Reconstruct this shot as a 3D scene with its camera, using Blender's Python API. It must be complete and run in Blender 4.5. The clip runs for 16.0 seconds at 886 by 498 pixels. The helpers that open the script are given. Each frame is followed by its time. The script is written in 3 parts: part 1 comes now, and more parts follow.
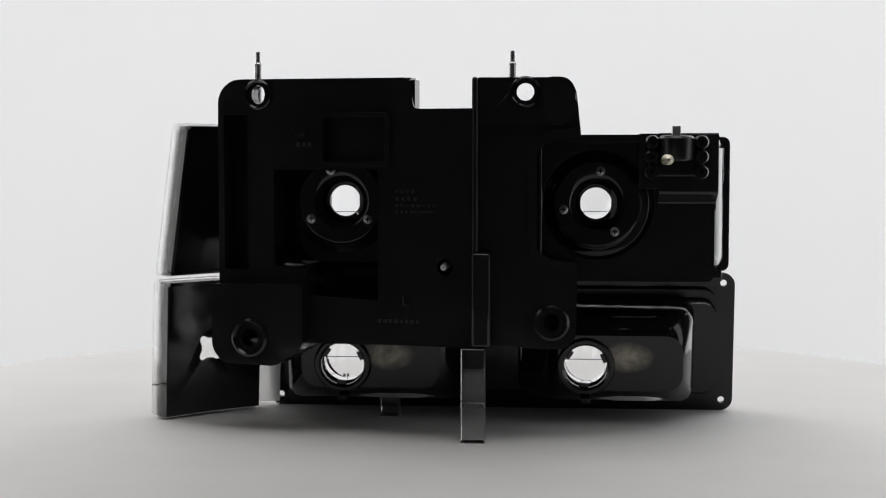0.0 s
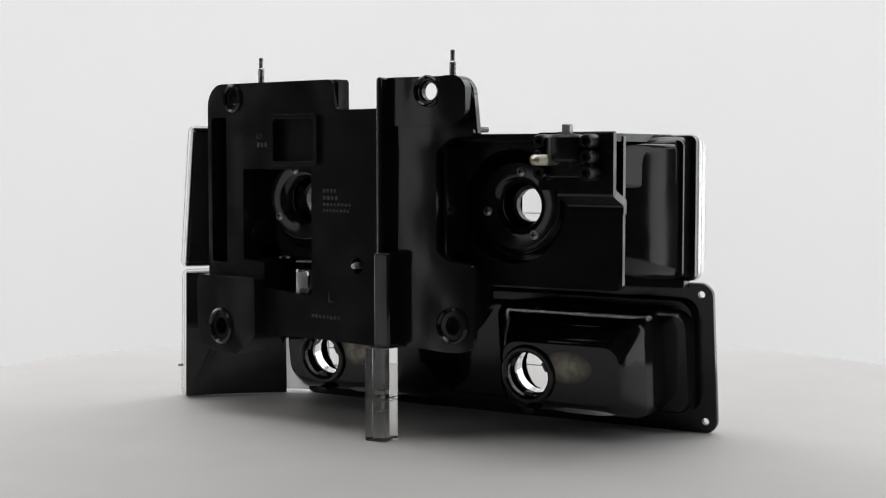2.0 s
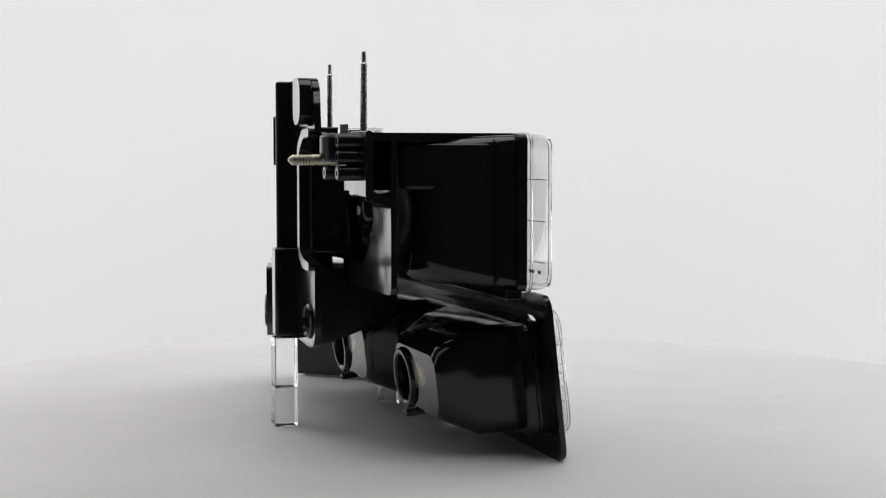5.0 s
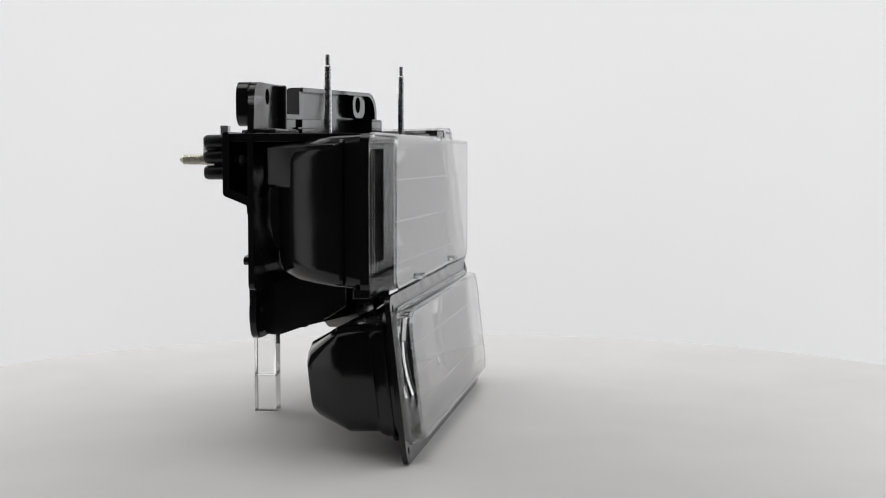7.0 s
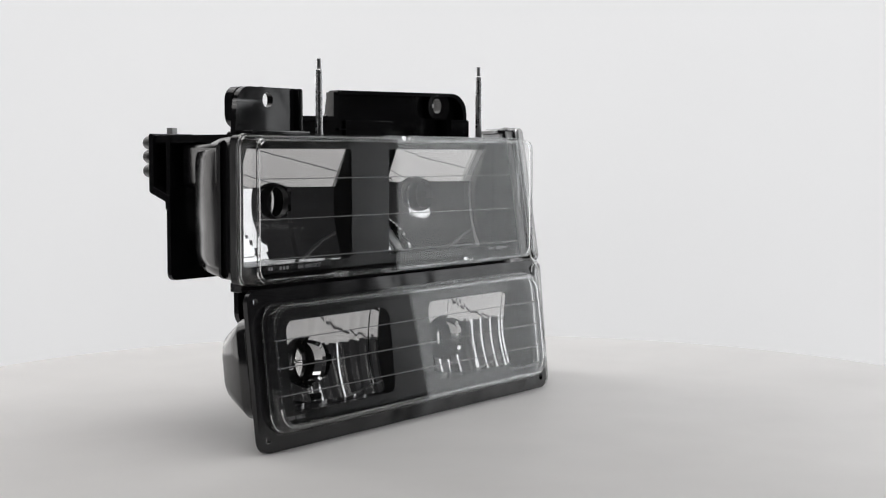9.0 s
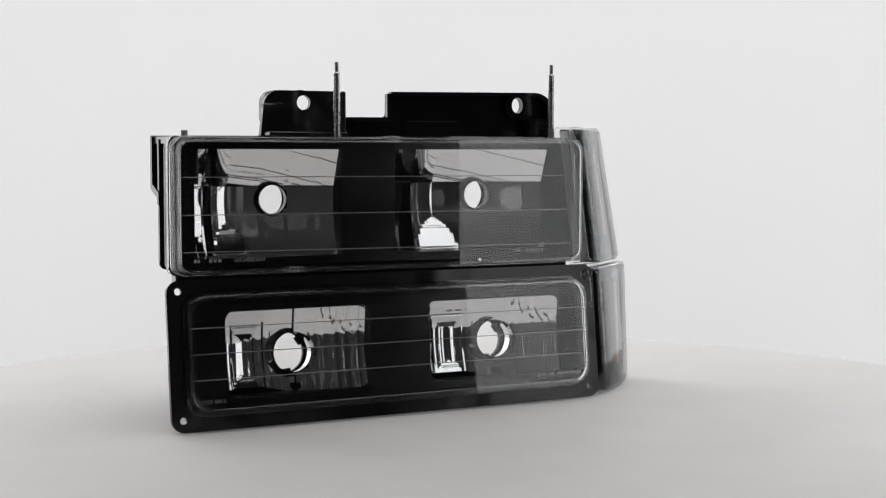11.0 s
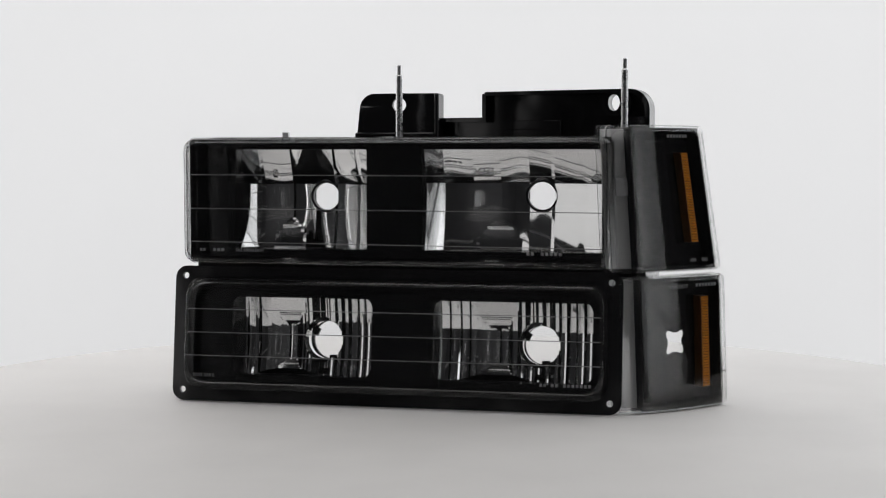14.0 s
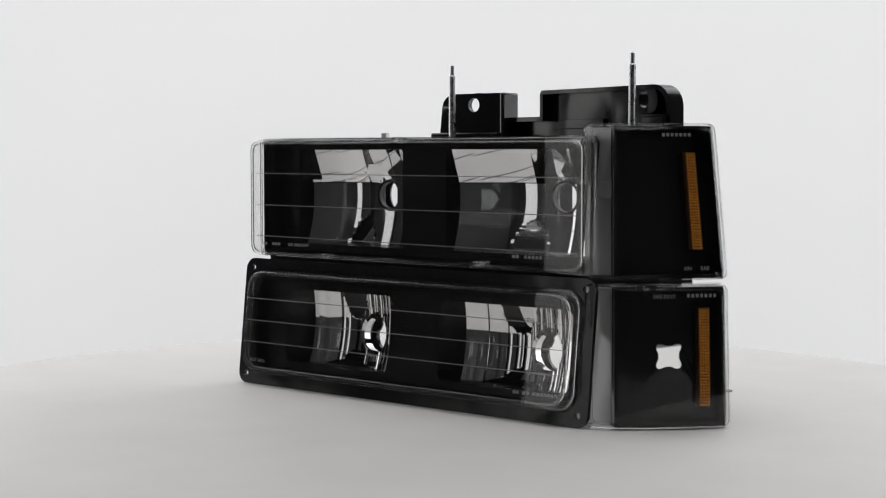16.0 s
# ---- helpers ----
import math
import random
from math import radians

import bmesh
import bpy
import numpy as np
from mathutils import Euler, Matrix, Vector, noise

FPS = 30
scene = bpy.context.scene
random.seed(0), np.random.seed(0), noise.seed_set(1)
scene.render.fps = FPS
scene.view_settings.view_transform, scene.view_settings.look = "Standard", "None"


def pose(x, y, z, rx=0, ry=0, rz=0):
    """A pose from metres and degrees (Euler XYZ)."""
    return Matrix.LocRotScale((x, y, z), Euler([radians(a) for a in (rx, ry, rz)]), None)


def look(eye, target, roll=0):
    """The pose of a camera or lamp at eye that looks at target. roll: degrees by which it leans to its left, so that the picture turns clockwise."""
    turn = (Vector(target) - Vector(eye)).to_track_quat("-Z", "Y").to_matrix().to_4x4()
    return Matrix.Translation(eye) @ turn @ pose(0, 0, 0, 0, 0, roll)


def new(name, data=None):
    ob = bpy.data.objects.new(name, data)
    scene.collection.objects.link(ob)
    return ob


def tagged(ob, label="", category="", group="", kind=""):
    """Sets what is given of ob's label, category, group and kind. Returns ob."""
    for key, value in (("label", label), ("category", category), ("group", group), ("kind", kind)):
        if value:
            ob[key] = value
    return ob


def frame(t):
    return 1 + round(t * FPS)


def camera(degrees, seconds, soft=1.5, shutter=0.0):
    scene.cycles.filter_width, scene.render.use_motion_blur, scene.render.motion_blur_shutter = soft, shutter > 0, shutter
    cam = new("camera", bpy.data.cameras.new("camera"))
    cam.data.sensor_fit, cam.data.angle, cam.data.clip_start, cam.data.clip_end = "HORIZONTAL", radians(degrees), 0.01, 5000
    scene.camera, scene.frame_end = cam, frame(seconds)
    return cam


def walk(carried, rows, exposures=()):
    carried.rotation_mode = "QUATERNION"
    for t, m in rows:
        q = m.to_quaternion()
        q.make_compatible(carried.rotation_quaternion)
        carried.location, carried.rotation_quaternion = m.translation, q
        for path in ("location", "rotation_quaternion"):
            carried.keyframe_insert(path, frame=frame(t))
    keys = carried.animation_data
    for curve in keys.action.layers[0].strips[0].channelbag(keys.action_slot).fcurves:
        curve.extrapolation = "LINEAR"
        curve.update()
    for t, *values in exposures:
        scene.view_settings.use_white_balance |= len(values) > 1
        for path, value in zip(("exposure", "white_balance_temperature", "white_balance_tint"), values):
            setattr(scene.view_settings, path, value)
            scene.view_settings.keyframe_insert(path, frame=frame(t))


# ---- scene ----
from mathutils import geometry

# ---------------------------------------------------------------- camera
cam = camera(33.43, 16.0, soft=1.2)
STAND = pose(0, -1.3333, 0.2303, 90 - 3.667, 0, 0.054)
walk(cam, [(0.0, STAND), (16.0, STAND)])

# ---------------------------------------------------------------- light
world = bpy.data.worlds.new("studio_air")
scene.world = world
world.use_nodes = True
world.node_tree.nodes["Background"].inputs[0].default_value = (0.9, 0.95, 1.0, 1)
world.node_tree.nodes["Background"].inputs[1].default_value = 0.02
scene.view_settings.exposure = 0.0


def softbox_light(name, eye, target, w, h, watts, tint):
    lamp = bpy.data.lights.new(name, "AREA")
    lamp.shape, lamp.size, lamp.size_y, lamp.energy, lamp.color = "RECTANGLE", w, h, watts, tint
    ob = new(name, lamp)
    ob.matrix_world = look(eye, target)
    return ob


# two tall diffuser walls flank the backdrop, two weaker ones stand beside the table, one hangs over the table
softbox_light("softbox_light", (-1.17, 0.94, 0.75), (-0.195, 0.705, 0.75), 1.45, 2.9, 18.2, (1.0, 0.98, 0.965))
softbox_light("softbox_light", (1.17, 1.04, 0.75), (0.195, 0.805, 0.75), 1.35, 2.9, 17.8, (0.965, 0.985, 1.0))
softbox_light("front_softbox_light", (-0.60, -0.36, 0.50), (0.4, -0.36, 0.50), 0.18, 1.3, 0.50, (1.0, 0.99, 0.98))
softbox_light("front_softbox_light", (0.62, -0.28, 0.50), (-0.4, -0.28, 0.50), 0.22, 1.3, 1.0, (0.98, 0.99, 1.0))
softbox_light("overhead_light", (0, -0.15, 2.3), (0, -0.15, 0), 1.7, 1.7, 20, (1.0, 0.99, 0.98))


# ---------------------------------------------------------------- materials
def material(name, colour, rough=0.5, metal=0.0, bump=0.0, scale=200.0, vary=0.0, vary_scale=12.0, rough_vary=0.0,
             spec=0.5, emit=None, strength=0.0, warp=0.0):
    m = bpy.data.materials.new(name)
    m.use_nodes = True
    nt = m.node_tree
    b = nt.nodes["Principled BSDF"]
    b.inputs["Base Color"].default_value = (*colour, 1)
    b.inputs["Roughness"].default_value = rough
    b.inputs["Metallic"].default_value = metal
    b.inputs["Specular IOR Level"].default_value = spec
    co = nt.nodes.new("ShaderNodeTexCoord")
    if vary or rough_vary:
        n = nt.nodes.new("ShaderNodeTexNoise")
        n.inputs["Scale"].default_value = vary_scale
        n.inputs["Detail"].default_value = 6
        nt.links.new(co.outputs["Object"], n.inputs["Vector"])
        if vary:
            r = nt.nodes.new("ShaderNodeMapRange")
            r.inputs[1].default_value, r.inputs[2].default_value = 0.3, 0.7
            r.inputs[3].default_value, r.inputs[4].default_value = 1 - vary, 1 + vary
            mul = nt.nodes.new("ShaderNodeVectorMath")
            mul.operation = "SCALE"
            mul.inputs[0].default_value = colour
            nt.links.new(n.outputs["Fac"], r.inputs[0])
            nt.links.new(r.outputs[0], mul.inputs["Scale"])
            nt.links.new(mul.outputs[0], b.inputs["Base Color"])
        if rough_vary:
            r2 = nt.nodes.new("ShaderNodeMapRange")
            r2.inputs[1].default_value, r2.inputs[2].default_value = 0.3, 0.7
            r2.inputs[3].default_value, r2.inputs[4].default_value = rough - rough_vary, rough + rough_vary
            nt.links.new(n.outputs["Fac"], r2.inputs[0])
            nt.links.new(r2.outputs[0], b.inputs["Roughness"])
    if bump:
        n2 = nt.nodes.new("ShaderNodeTexNoise")
        n2.inputs["Scale"].default_value = scale
        n2.inputs["Detail"].default_value = 3
        bp = nt.nodes.new("ShaderNodeBump")
        bp.inputs["Strength"].default_value = bump
        bp.inputs["Distance"].default_value = 0.001
        nt.links.new(co.outputs["Object"], n2.inputs["Vector"])
        nt.links.new(n2.outputs["Fac"], bp.inputs["Height"])
        nt.links.new(bp.outputs[0], b.inputs["Normal"])
        if warp:
            n3 = nt.nodes.new("ShaderNodeTexNoise")
            n3.inputs["Scale"].default_value = 15
            n3.inputs["Detail"].default_value = 1.5
            b3 = nt.nodes.new("ShaderNodeBump")
            b3.inputs["Strength"].default_value = 1.0
            b3.inputs["Distance"].default_value = warp
            nt.links.new(co.outputs["Object"], n3.inputs["Vector"])
            nt.links.new(n3.outputs["Fac"], b3.inputs["Height"])
            nt.links.new(b3.outputs[0], bp.inputs["Normal"])
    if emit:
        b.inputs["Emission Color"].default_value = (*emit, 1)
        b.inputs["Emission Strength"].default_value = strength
    return m


def clear_plastic(name, tint, ior, rough, gloss=1.0):
    m = bpy.data.materials.new(name)
    m.use_nodes = True
    nt = m.node_tree
    nt.nodes.remove(nt.nodes["Principled BSDF"])
    out = nt.nodes["Material Output"]
    t, g, mix, f = (nt.nodes.new("ShaderNode" + k) for k in ("BsdfTransparent", "BsdfGlossy", "MixShader", "LayerWeight"))
    t.inputs[0].default_value = (*tint, 1)
    g.inputs[0].default_value = (gloss, gloss, gloss, 1)
    g.inputs["Roughness"].default_value = rough
    f.inputs["Blend"].default_value = 0.5
    power, scale = nt.nodes.new("ShaderNodeMath"), nt.nodes.new("ShaderNodeMath")
    f0 = ((ior - 1) / (ior + 1)) ** 2
    power.operation, power.inputs[1].default_value = "POWER", 5.0
    scale.operation, scale.inputs[1].default_value, scale.inputs[2].default_value = "MULTIPLY_ADD", 1 - f0, f0
    nt.links.new(f.outputs["Facing"], power.inputs[0])
    nt.links.new(power.outputs[0], scale.inputs[0])
    nt.links.new(scale.outputs[0], mix.inputs[0])
    nt.links.new(t.outputs[0], mix.inputs[1])
    nt.links.new(g.outputs[0], mix.inputs[2])
    nt.links.new(mix.outputs[0], out.inputs[0])
    return m


BLACK = material("black_plastic", (0.011, 0.011, 0.012), 0.15, bump=0.035, scale=120, rough_vary=0.05, vary=0.15, vary_scale=30, warp=0.0032)
SATIN = material("satin_black_plastic", (0.007, 0.007, 0.008), 0.3, bump=0.12, scale=500, rough_vary=0.06, vary_scale=40)
BEZEL = material("black_bezel", (0.006, 0.006, 0.007), 0.22, rough_vary=0.05, vary_scale=25)
CHROME = material("mirror_coating", (0.93, 0.93, 0.935), 0.03, metal=1.0, rough_vary=0.015, vary_scale=60)
STEEL = material("zinc_steel", (0.62, 0.62, 0.63), 0.42, metal=0.8, bump=0.1, scale=900, rough_vary=0.08, vary_scale=120)
ROD = material("dark_steel_rod", (0.52, 0.52, 0.53), 0.28, metal=1.0, bump=0.1, scale=900, rough_vary=0.08, vary=0.15, vary_scale=120)
BOLT = material("yellow_zinc", (0.62, 0.59, 0.48), 0.35, metal=0.8, bump=0.2, scale=700, rough_vary=0.08, vary_scale=200)
CLEAR = clear_plastic("clear_lens_plastic", (0.985, 0.985, 0.985), 1.53, 0.0, 0.8)
COVER = clear_plastic("clear_cover_plastic", (0.965, 0.965, 0.965), 1.49, 0.04, 0.5)
FROST = material("frosted_clear_plastic", (0.72, 0.72, 0.72), 0.35, bump=0.2, scale=260, vary=0.12, vary_scale=60)
_fn = FROST.node_tree
_ft, _fm = _fn.nodes.new("ShaderNodeBsdfTransparent"), _fn.nodes.new("ShaderNodeMixShader")
_fm.inputs[0].default_value = 0.6
_fn.links.new(_ft.outputs[0], _fm.inputs[1])
_fl = _fn.nodes.new("ShaderNodeBsdfTranslucent")
_fl.inputs[0].default_value = (0.9, 0.9, 0.9, 1)
_fa = _fn.nodes.new("ShaderNodeMixShader")
_fa.inputs[0].default_value = 0.6
_fn.links.new(_fn.nodes["Principled BSDF"].outputs[0], _fa.inputs[1])
_fn.links.new(_fl.outputs[0], _fa.inputs[2])
_fn.links.new(_fa.outputs[0], _fm.inputs[2])
_fn.links.new(_fm.outputs[0], _fn.nodes["Material Output"].inputs[0])
RIB = material("lens_rib_plastic", (0.32, 0.32, 0.325), 0.25, vary=0.1, vary_scale=90)
DEEP = material("deep_amber", (0.10, 0.036, 0.004), 0.4, vary=0.2, vary_scale=300)
AMBER = material("amber_reflector", (0.80, 0.34, 0.05), 0.25, bump=0.3, scale=400, vary=0.25, vary_scale=500)
MOULD = material("moulded_mark", (0.014, 0.014, 0.015), 0.4, vary=0.2, vary_scale=300)
PRINT = material("lens_mark", (0.30, 0.30, 0.31), 0.5, vary=0.15, vary_scale=300)
TABLE = material("white_table_laminate", (0.78, 0.765, 0.755), 0.55, bump=0.05, scale=700, vary=0.03, vary_scale=9, spec=0.3)
# even emission added to the fabric makes up brightness the lamps leave short
GLOW_PAPER = material("backdrop_fabric_added_glow", (0.82, 0.82, 0.83), 0.9, vary=0.02, vary_scale=2.5, spec=0.1,
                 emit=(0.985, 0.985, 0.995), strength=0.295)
ROOM = material("studio_wall_paint", (0.055, 0.055, 0.057), 0.8, bump=0.2, scale=60, vary=0.15, vary_scale=3)
FLOORM = material("studio_floor", (0.08, 0.078, 0.077), 0.6, bump=0.2, scale=40, vary=0.2, vary_scale=4)
# the soft beige highlight by each bulb socket is painted into the base colour
BLACK_SHEEN = material("black_plastic_painted_sheen", (0.008, 0.008, 0.009), 0.10, bump=0.035, scale=120)
_nt = BLACK_SHEEN.node_tree
_bs = _nt.nodes["Principled BSDF"]
_tc = next(n for n in _nt.nodes if n.type == "TEX_COORD")
_sum = None
for _x, _z in ((-0.112, 0.058), (0.092, 0.058)):
    _d = _nt.nodes.new("ShaderNodeVectorMath")
    _d.operation = "SUBTRACT"
    _d.inputs[1].default_value = (_x, 0.066, _z)
    _e = _nt.nodes.new("ShaderNodeVectorMath")
    _e.operation = "MULTIPLY"
    _e.inputs[1].default_value = (1 / 0.024, 0, 1 / 0.014)
    _l = _nt.nodes.new("ShaderNodeVectorMath")
    _l.operation = "LENGTH"
    _m = _nt.nodes.new("ShaderNodeMapRange")
    _m.inputs[1].default_value, _m.inputs[2].default_value, _m.inputs[3].default_value, _m.inputs[4].default_value = 0.35, 1.0, 1.0, 0.0
    _nt.links.new(_tc.outputs["Object"], _d.inputs[0])
    _nt.links.new(_d.outputs[0], _e.inputs[0])
    _nt.links.new(_e.outputs[0], _l.inputs[0])
    _nt.links.new(_l.outputs["Value"], _m.inputs[0])
    if _sum is None:
        _sum = _m.outputs[0]
    else:
        _a = _nt.nodes.new("ShaderNodeMath")
        _a.operation = "MAXIMUM"
        _nt.links.new(_sum, _a.inputs[0])
        _nt.links.new(_m.outputs[0], _a.inputs[1])
        _sum = _a.outputs[0]
_n = _nt.nodes.new("ShaderNodeTexNoise")
_n.inputs["Scale"].default_value, _n.inputs["Detail"].default_value = 150, 5
_nt.links.new(_tc.outputs["Object"], _n.inputs["Vector"])
_p = _nt.nodes.new("ShaderNodeMath")
_p.operation = "MULTIPLY"
_nt.links.new(_sum, _p.inputs[0])
_nt.links.new(_n.outputs["Fac"], _p.inputs[1])
_c = _nt.nodes.new("ShaderNodeMix")
_c.data_type = "RGBA"
_c.inputs["A"].default_value, _c.inputs["B"].default_value = (0.008, 0.008, 0.009, 1), (0.62, 0.56, 0.44, 1)
_nt.links.new(_p.outputs[0], _c.inputs["Factor"])
_nt.links.new(_c.outputs["Result"], _bs.inputs["Base Color"])

ACRYLIC = bpy.data.materials.new("clear_acrylic")
ACRYLIC.use_nodes = True
_b = ACRYLIC.node_tree.nodes["Principled BSDF"]
_b.inputs["Base Color"].default_value = (0.985, 0.99, 0.99, 1)
_b.inputs["Roughness"].default_value = 0.01
_b.inputs["IOR"].default_value = 1.49
_b.inputs["Transmission Weight"].default_value = 1.0


# ---------------------------------------------------------------- mesh helpers
def thing(name, base, label, category, group=""):
    ob = new(name)
    ob.empty_display_size = 0.02
    ob.location = base
    ob["base"] = base
    tagged(ob, label, category, group)
    return ob


def root_of(ob):
    while ob.parent:
        ob = ob.parent
    return ob


def part(name, bm, mat, parent, label="", bevel=0.0, seg=2, smooth=35.0, solid=0.0):
    """Links bm, drawn in the table's space, as one mesh under parent."""
    base = Vector(root_of(parent)["base"])
    bmesh.ops.translate(bm, verts=bm.verts, vec=-base)
    bmesh.ops.recalc_face_normals(bm, faces=bm.faces)
    me = bpy.data.meshes.new(name)
    bm.to_mesh(me)
    bm.free()
    me.materials.append(mat)
    for p in me.polygons:
        p.use_smooth = True
    me.set_sharp_from_angle(angle=radians(smooth))
    ob = new(name, me)
    ob.parent = parent
    if solid:
        s = ob.modifiers.new("thickness", "SOLIDIFY")
        s.thickness, s.offset = solid, -1
    if bevel:
        b = ob.modifiers.new("edge", "BEVEL")
        b.width, b.segments, b.limit_method, b.angle_limit = bevel, seg, "ANGLE", radians(40)
        b.use_clamp_overlap = True
    if label:
        tagged(ob, label)
    return ob


def rounded(pts, n=6):
    """A polygon whose corners (a, b, radius) are rounded."""
    out = []
    k = len(pts)
    for i, p in enumerate(pts):
        r = p[2] if len(p) > 2 else 0
        v = Vector(p[:2])
        if not r:
            out.append((v.x, v.y))
            continue
        a, b = Vector(pts[i - 1][:2]) - v, Vector(pts[(i + 1) % k][:2]) - v
        la, lb = a.length, b.length
        a.normalize(), b.normalize()
        half = a.angle(b) / 2
        d = min(r / math.tan(half), la * 0.49, lb * 0.49)
        r2 = d * math.tan(half)
        c = v + (a + b).normalized() * (r2 / math.sin(half))
        p0, p1 = v + a * d - c, v + b * d - c
        a0 = math.atan2(p0.y, p0.x)
        da = (math.atan2(p1.y, p1.x) - a0 + math.pi) % (2 * math.pi) - math.pi
        for j in range(n + 1):
            w = a0 + da * j / n
            out.append((c.x + r2 * math.cos(w), c.y + r2 * math.sin(w)))
    return out


def rect(a0, a1, b0, b1, r=0.0, n=6):
    return rounded([(a0, b0, r), (a1, b0, r), (a1, b1, r), (a0, b1, r)], n)


def circle(a, b, r, n=32, rb=None):
    rb = rb or r
    return [(a + r * math.cos(2 * math.pi * i / n), b + rb * math.sin(2 * math.pi * i / n)) for i in range(n)]


def front(a, b, d):
    return Vector((a, d, b))


def prism(bm, outline, d0, d1, put=front, holes=()):
    """A plate with holes: outline in two axes, from depth d0 to d1, laid into space by put(a, b, d)."""
    loops = [outline, *holes]
    flat = [[Vector((a, b, 0)) for a, b in lp] for lp in loops]
    tris = geometry.tessellate_polygon(flat)
    pts = [p for lp in loops for p in lp]
    lo = [bm.verts.new(put(a, b, d0)) for a, b in pts]
    hi = [bm.verts.new(put(a, b, d1)) for a, b in pts]
    for t in tris:
        if len(set(t)) == 3:
            bm.faces.new([lo[i] for i in t])
            bm.faces.new([hi[i] for i in reversed(t)])
    k = 0
    for lp in loops:
        n = len(lp)
        for i in range(n):
            j = (i + 1) % n
            bm.faces.new((lo[k + i], lo[k + j], hi[k + j], hi[k + i]))
        k += n
    return bm


def loft(bm, rings, cap0=False, cap1=False):
    vs = [[bm.verts.new(p) for p in r] for r in rings]
    n = len(vs[0])
    for a, b in zip(vs, vs[1:]):
        for i in range(n):
            j = (i + 1) % n
            bm.faces.new((a[i], a[j], b[j], b[i]))
    if cap0:
        bm.faces.new(vs[0])
    if cap1:
        bm.faces.new(vs[-1])
    return bm


def turned(bm, centre, axis, profile, n=32, close=False):
    """A body of revolution: profile rows (radius, height along axis)."""
    q = Vector(axis).normalized().to_track_quat("Z", "Y")
    c = Vector(centre)
    rings = [[c + q @ Vector((r * math.cos(2 * math.pi * i / n), r * math.sin(2 * math.pi * i / n), h)) for i in range(n)]
             for r, h in profile]
    if close:
        rings.append(rings[0])
        vs = [[bm.verts.new(p) for p in r] for r in rings[:-1]]
        vs.append(vs[0])
        for a, b in zip(vs, vs[1:]):
            for i in range(n):
                j = (i + 1) % n
                bm.faces.new((a[i], a[j], b[j], b[i]))
        return bm
    return loft(bm, rings, True, True)


def box(bm, x0, x1, y0, y1, z0, z1, put=None):
    put = put or (lambda x, y, z: Vector((x, y, z)))
    v = [bm.verts.new(put(x, y, z)) for x in (x0, x1) for y in (y0, y1) for z in (z0, z1)]
    for f in ((0, 1, 3, 2), (4, 6, 7, 5), (0, 4, 5, 1), (2, 3, 7, 6), (0, 2, 6, 4), (1, 5, 7, 3)):
        bm.faces.new([v[i] for i in f])
    return bm


def B():
    return bmesh.new()


def writing(text, size, put, parent, mat, align="LEFT"):
    """Raised letters, laid into space by put(a, b, d), as one part."""
    cu = bpy.data.curves.new("writing", "FONT")
    cu.body, cu.size, cu.extrude, cu.align_x, cu.resolution_u = text, size, 0.00015, align, 2
    tmp = new("writing", cu)
    me = bpy.data.meshes.new_from_object(tmp.evaluated_get(bpy.context.evaluated_depsgraph_get()))
    bpy.data.objects.remove(tmp)
    bm = B()
    bm.from_mesh(me)
    bpy.data.meshes.remove(me)
    for v in bm.verts:
        v.co = put(v.co.x, v.co.y, v.co.z)
    return part("lettering", bm, mat, parent)


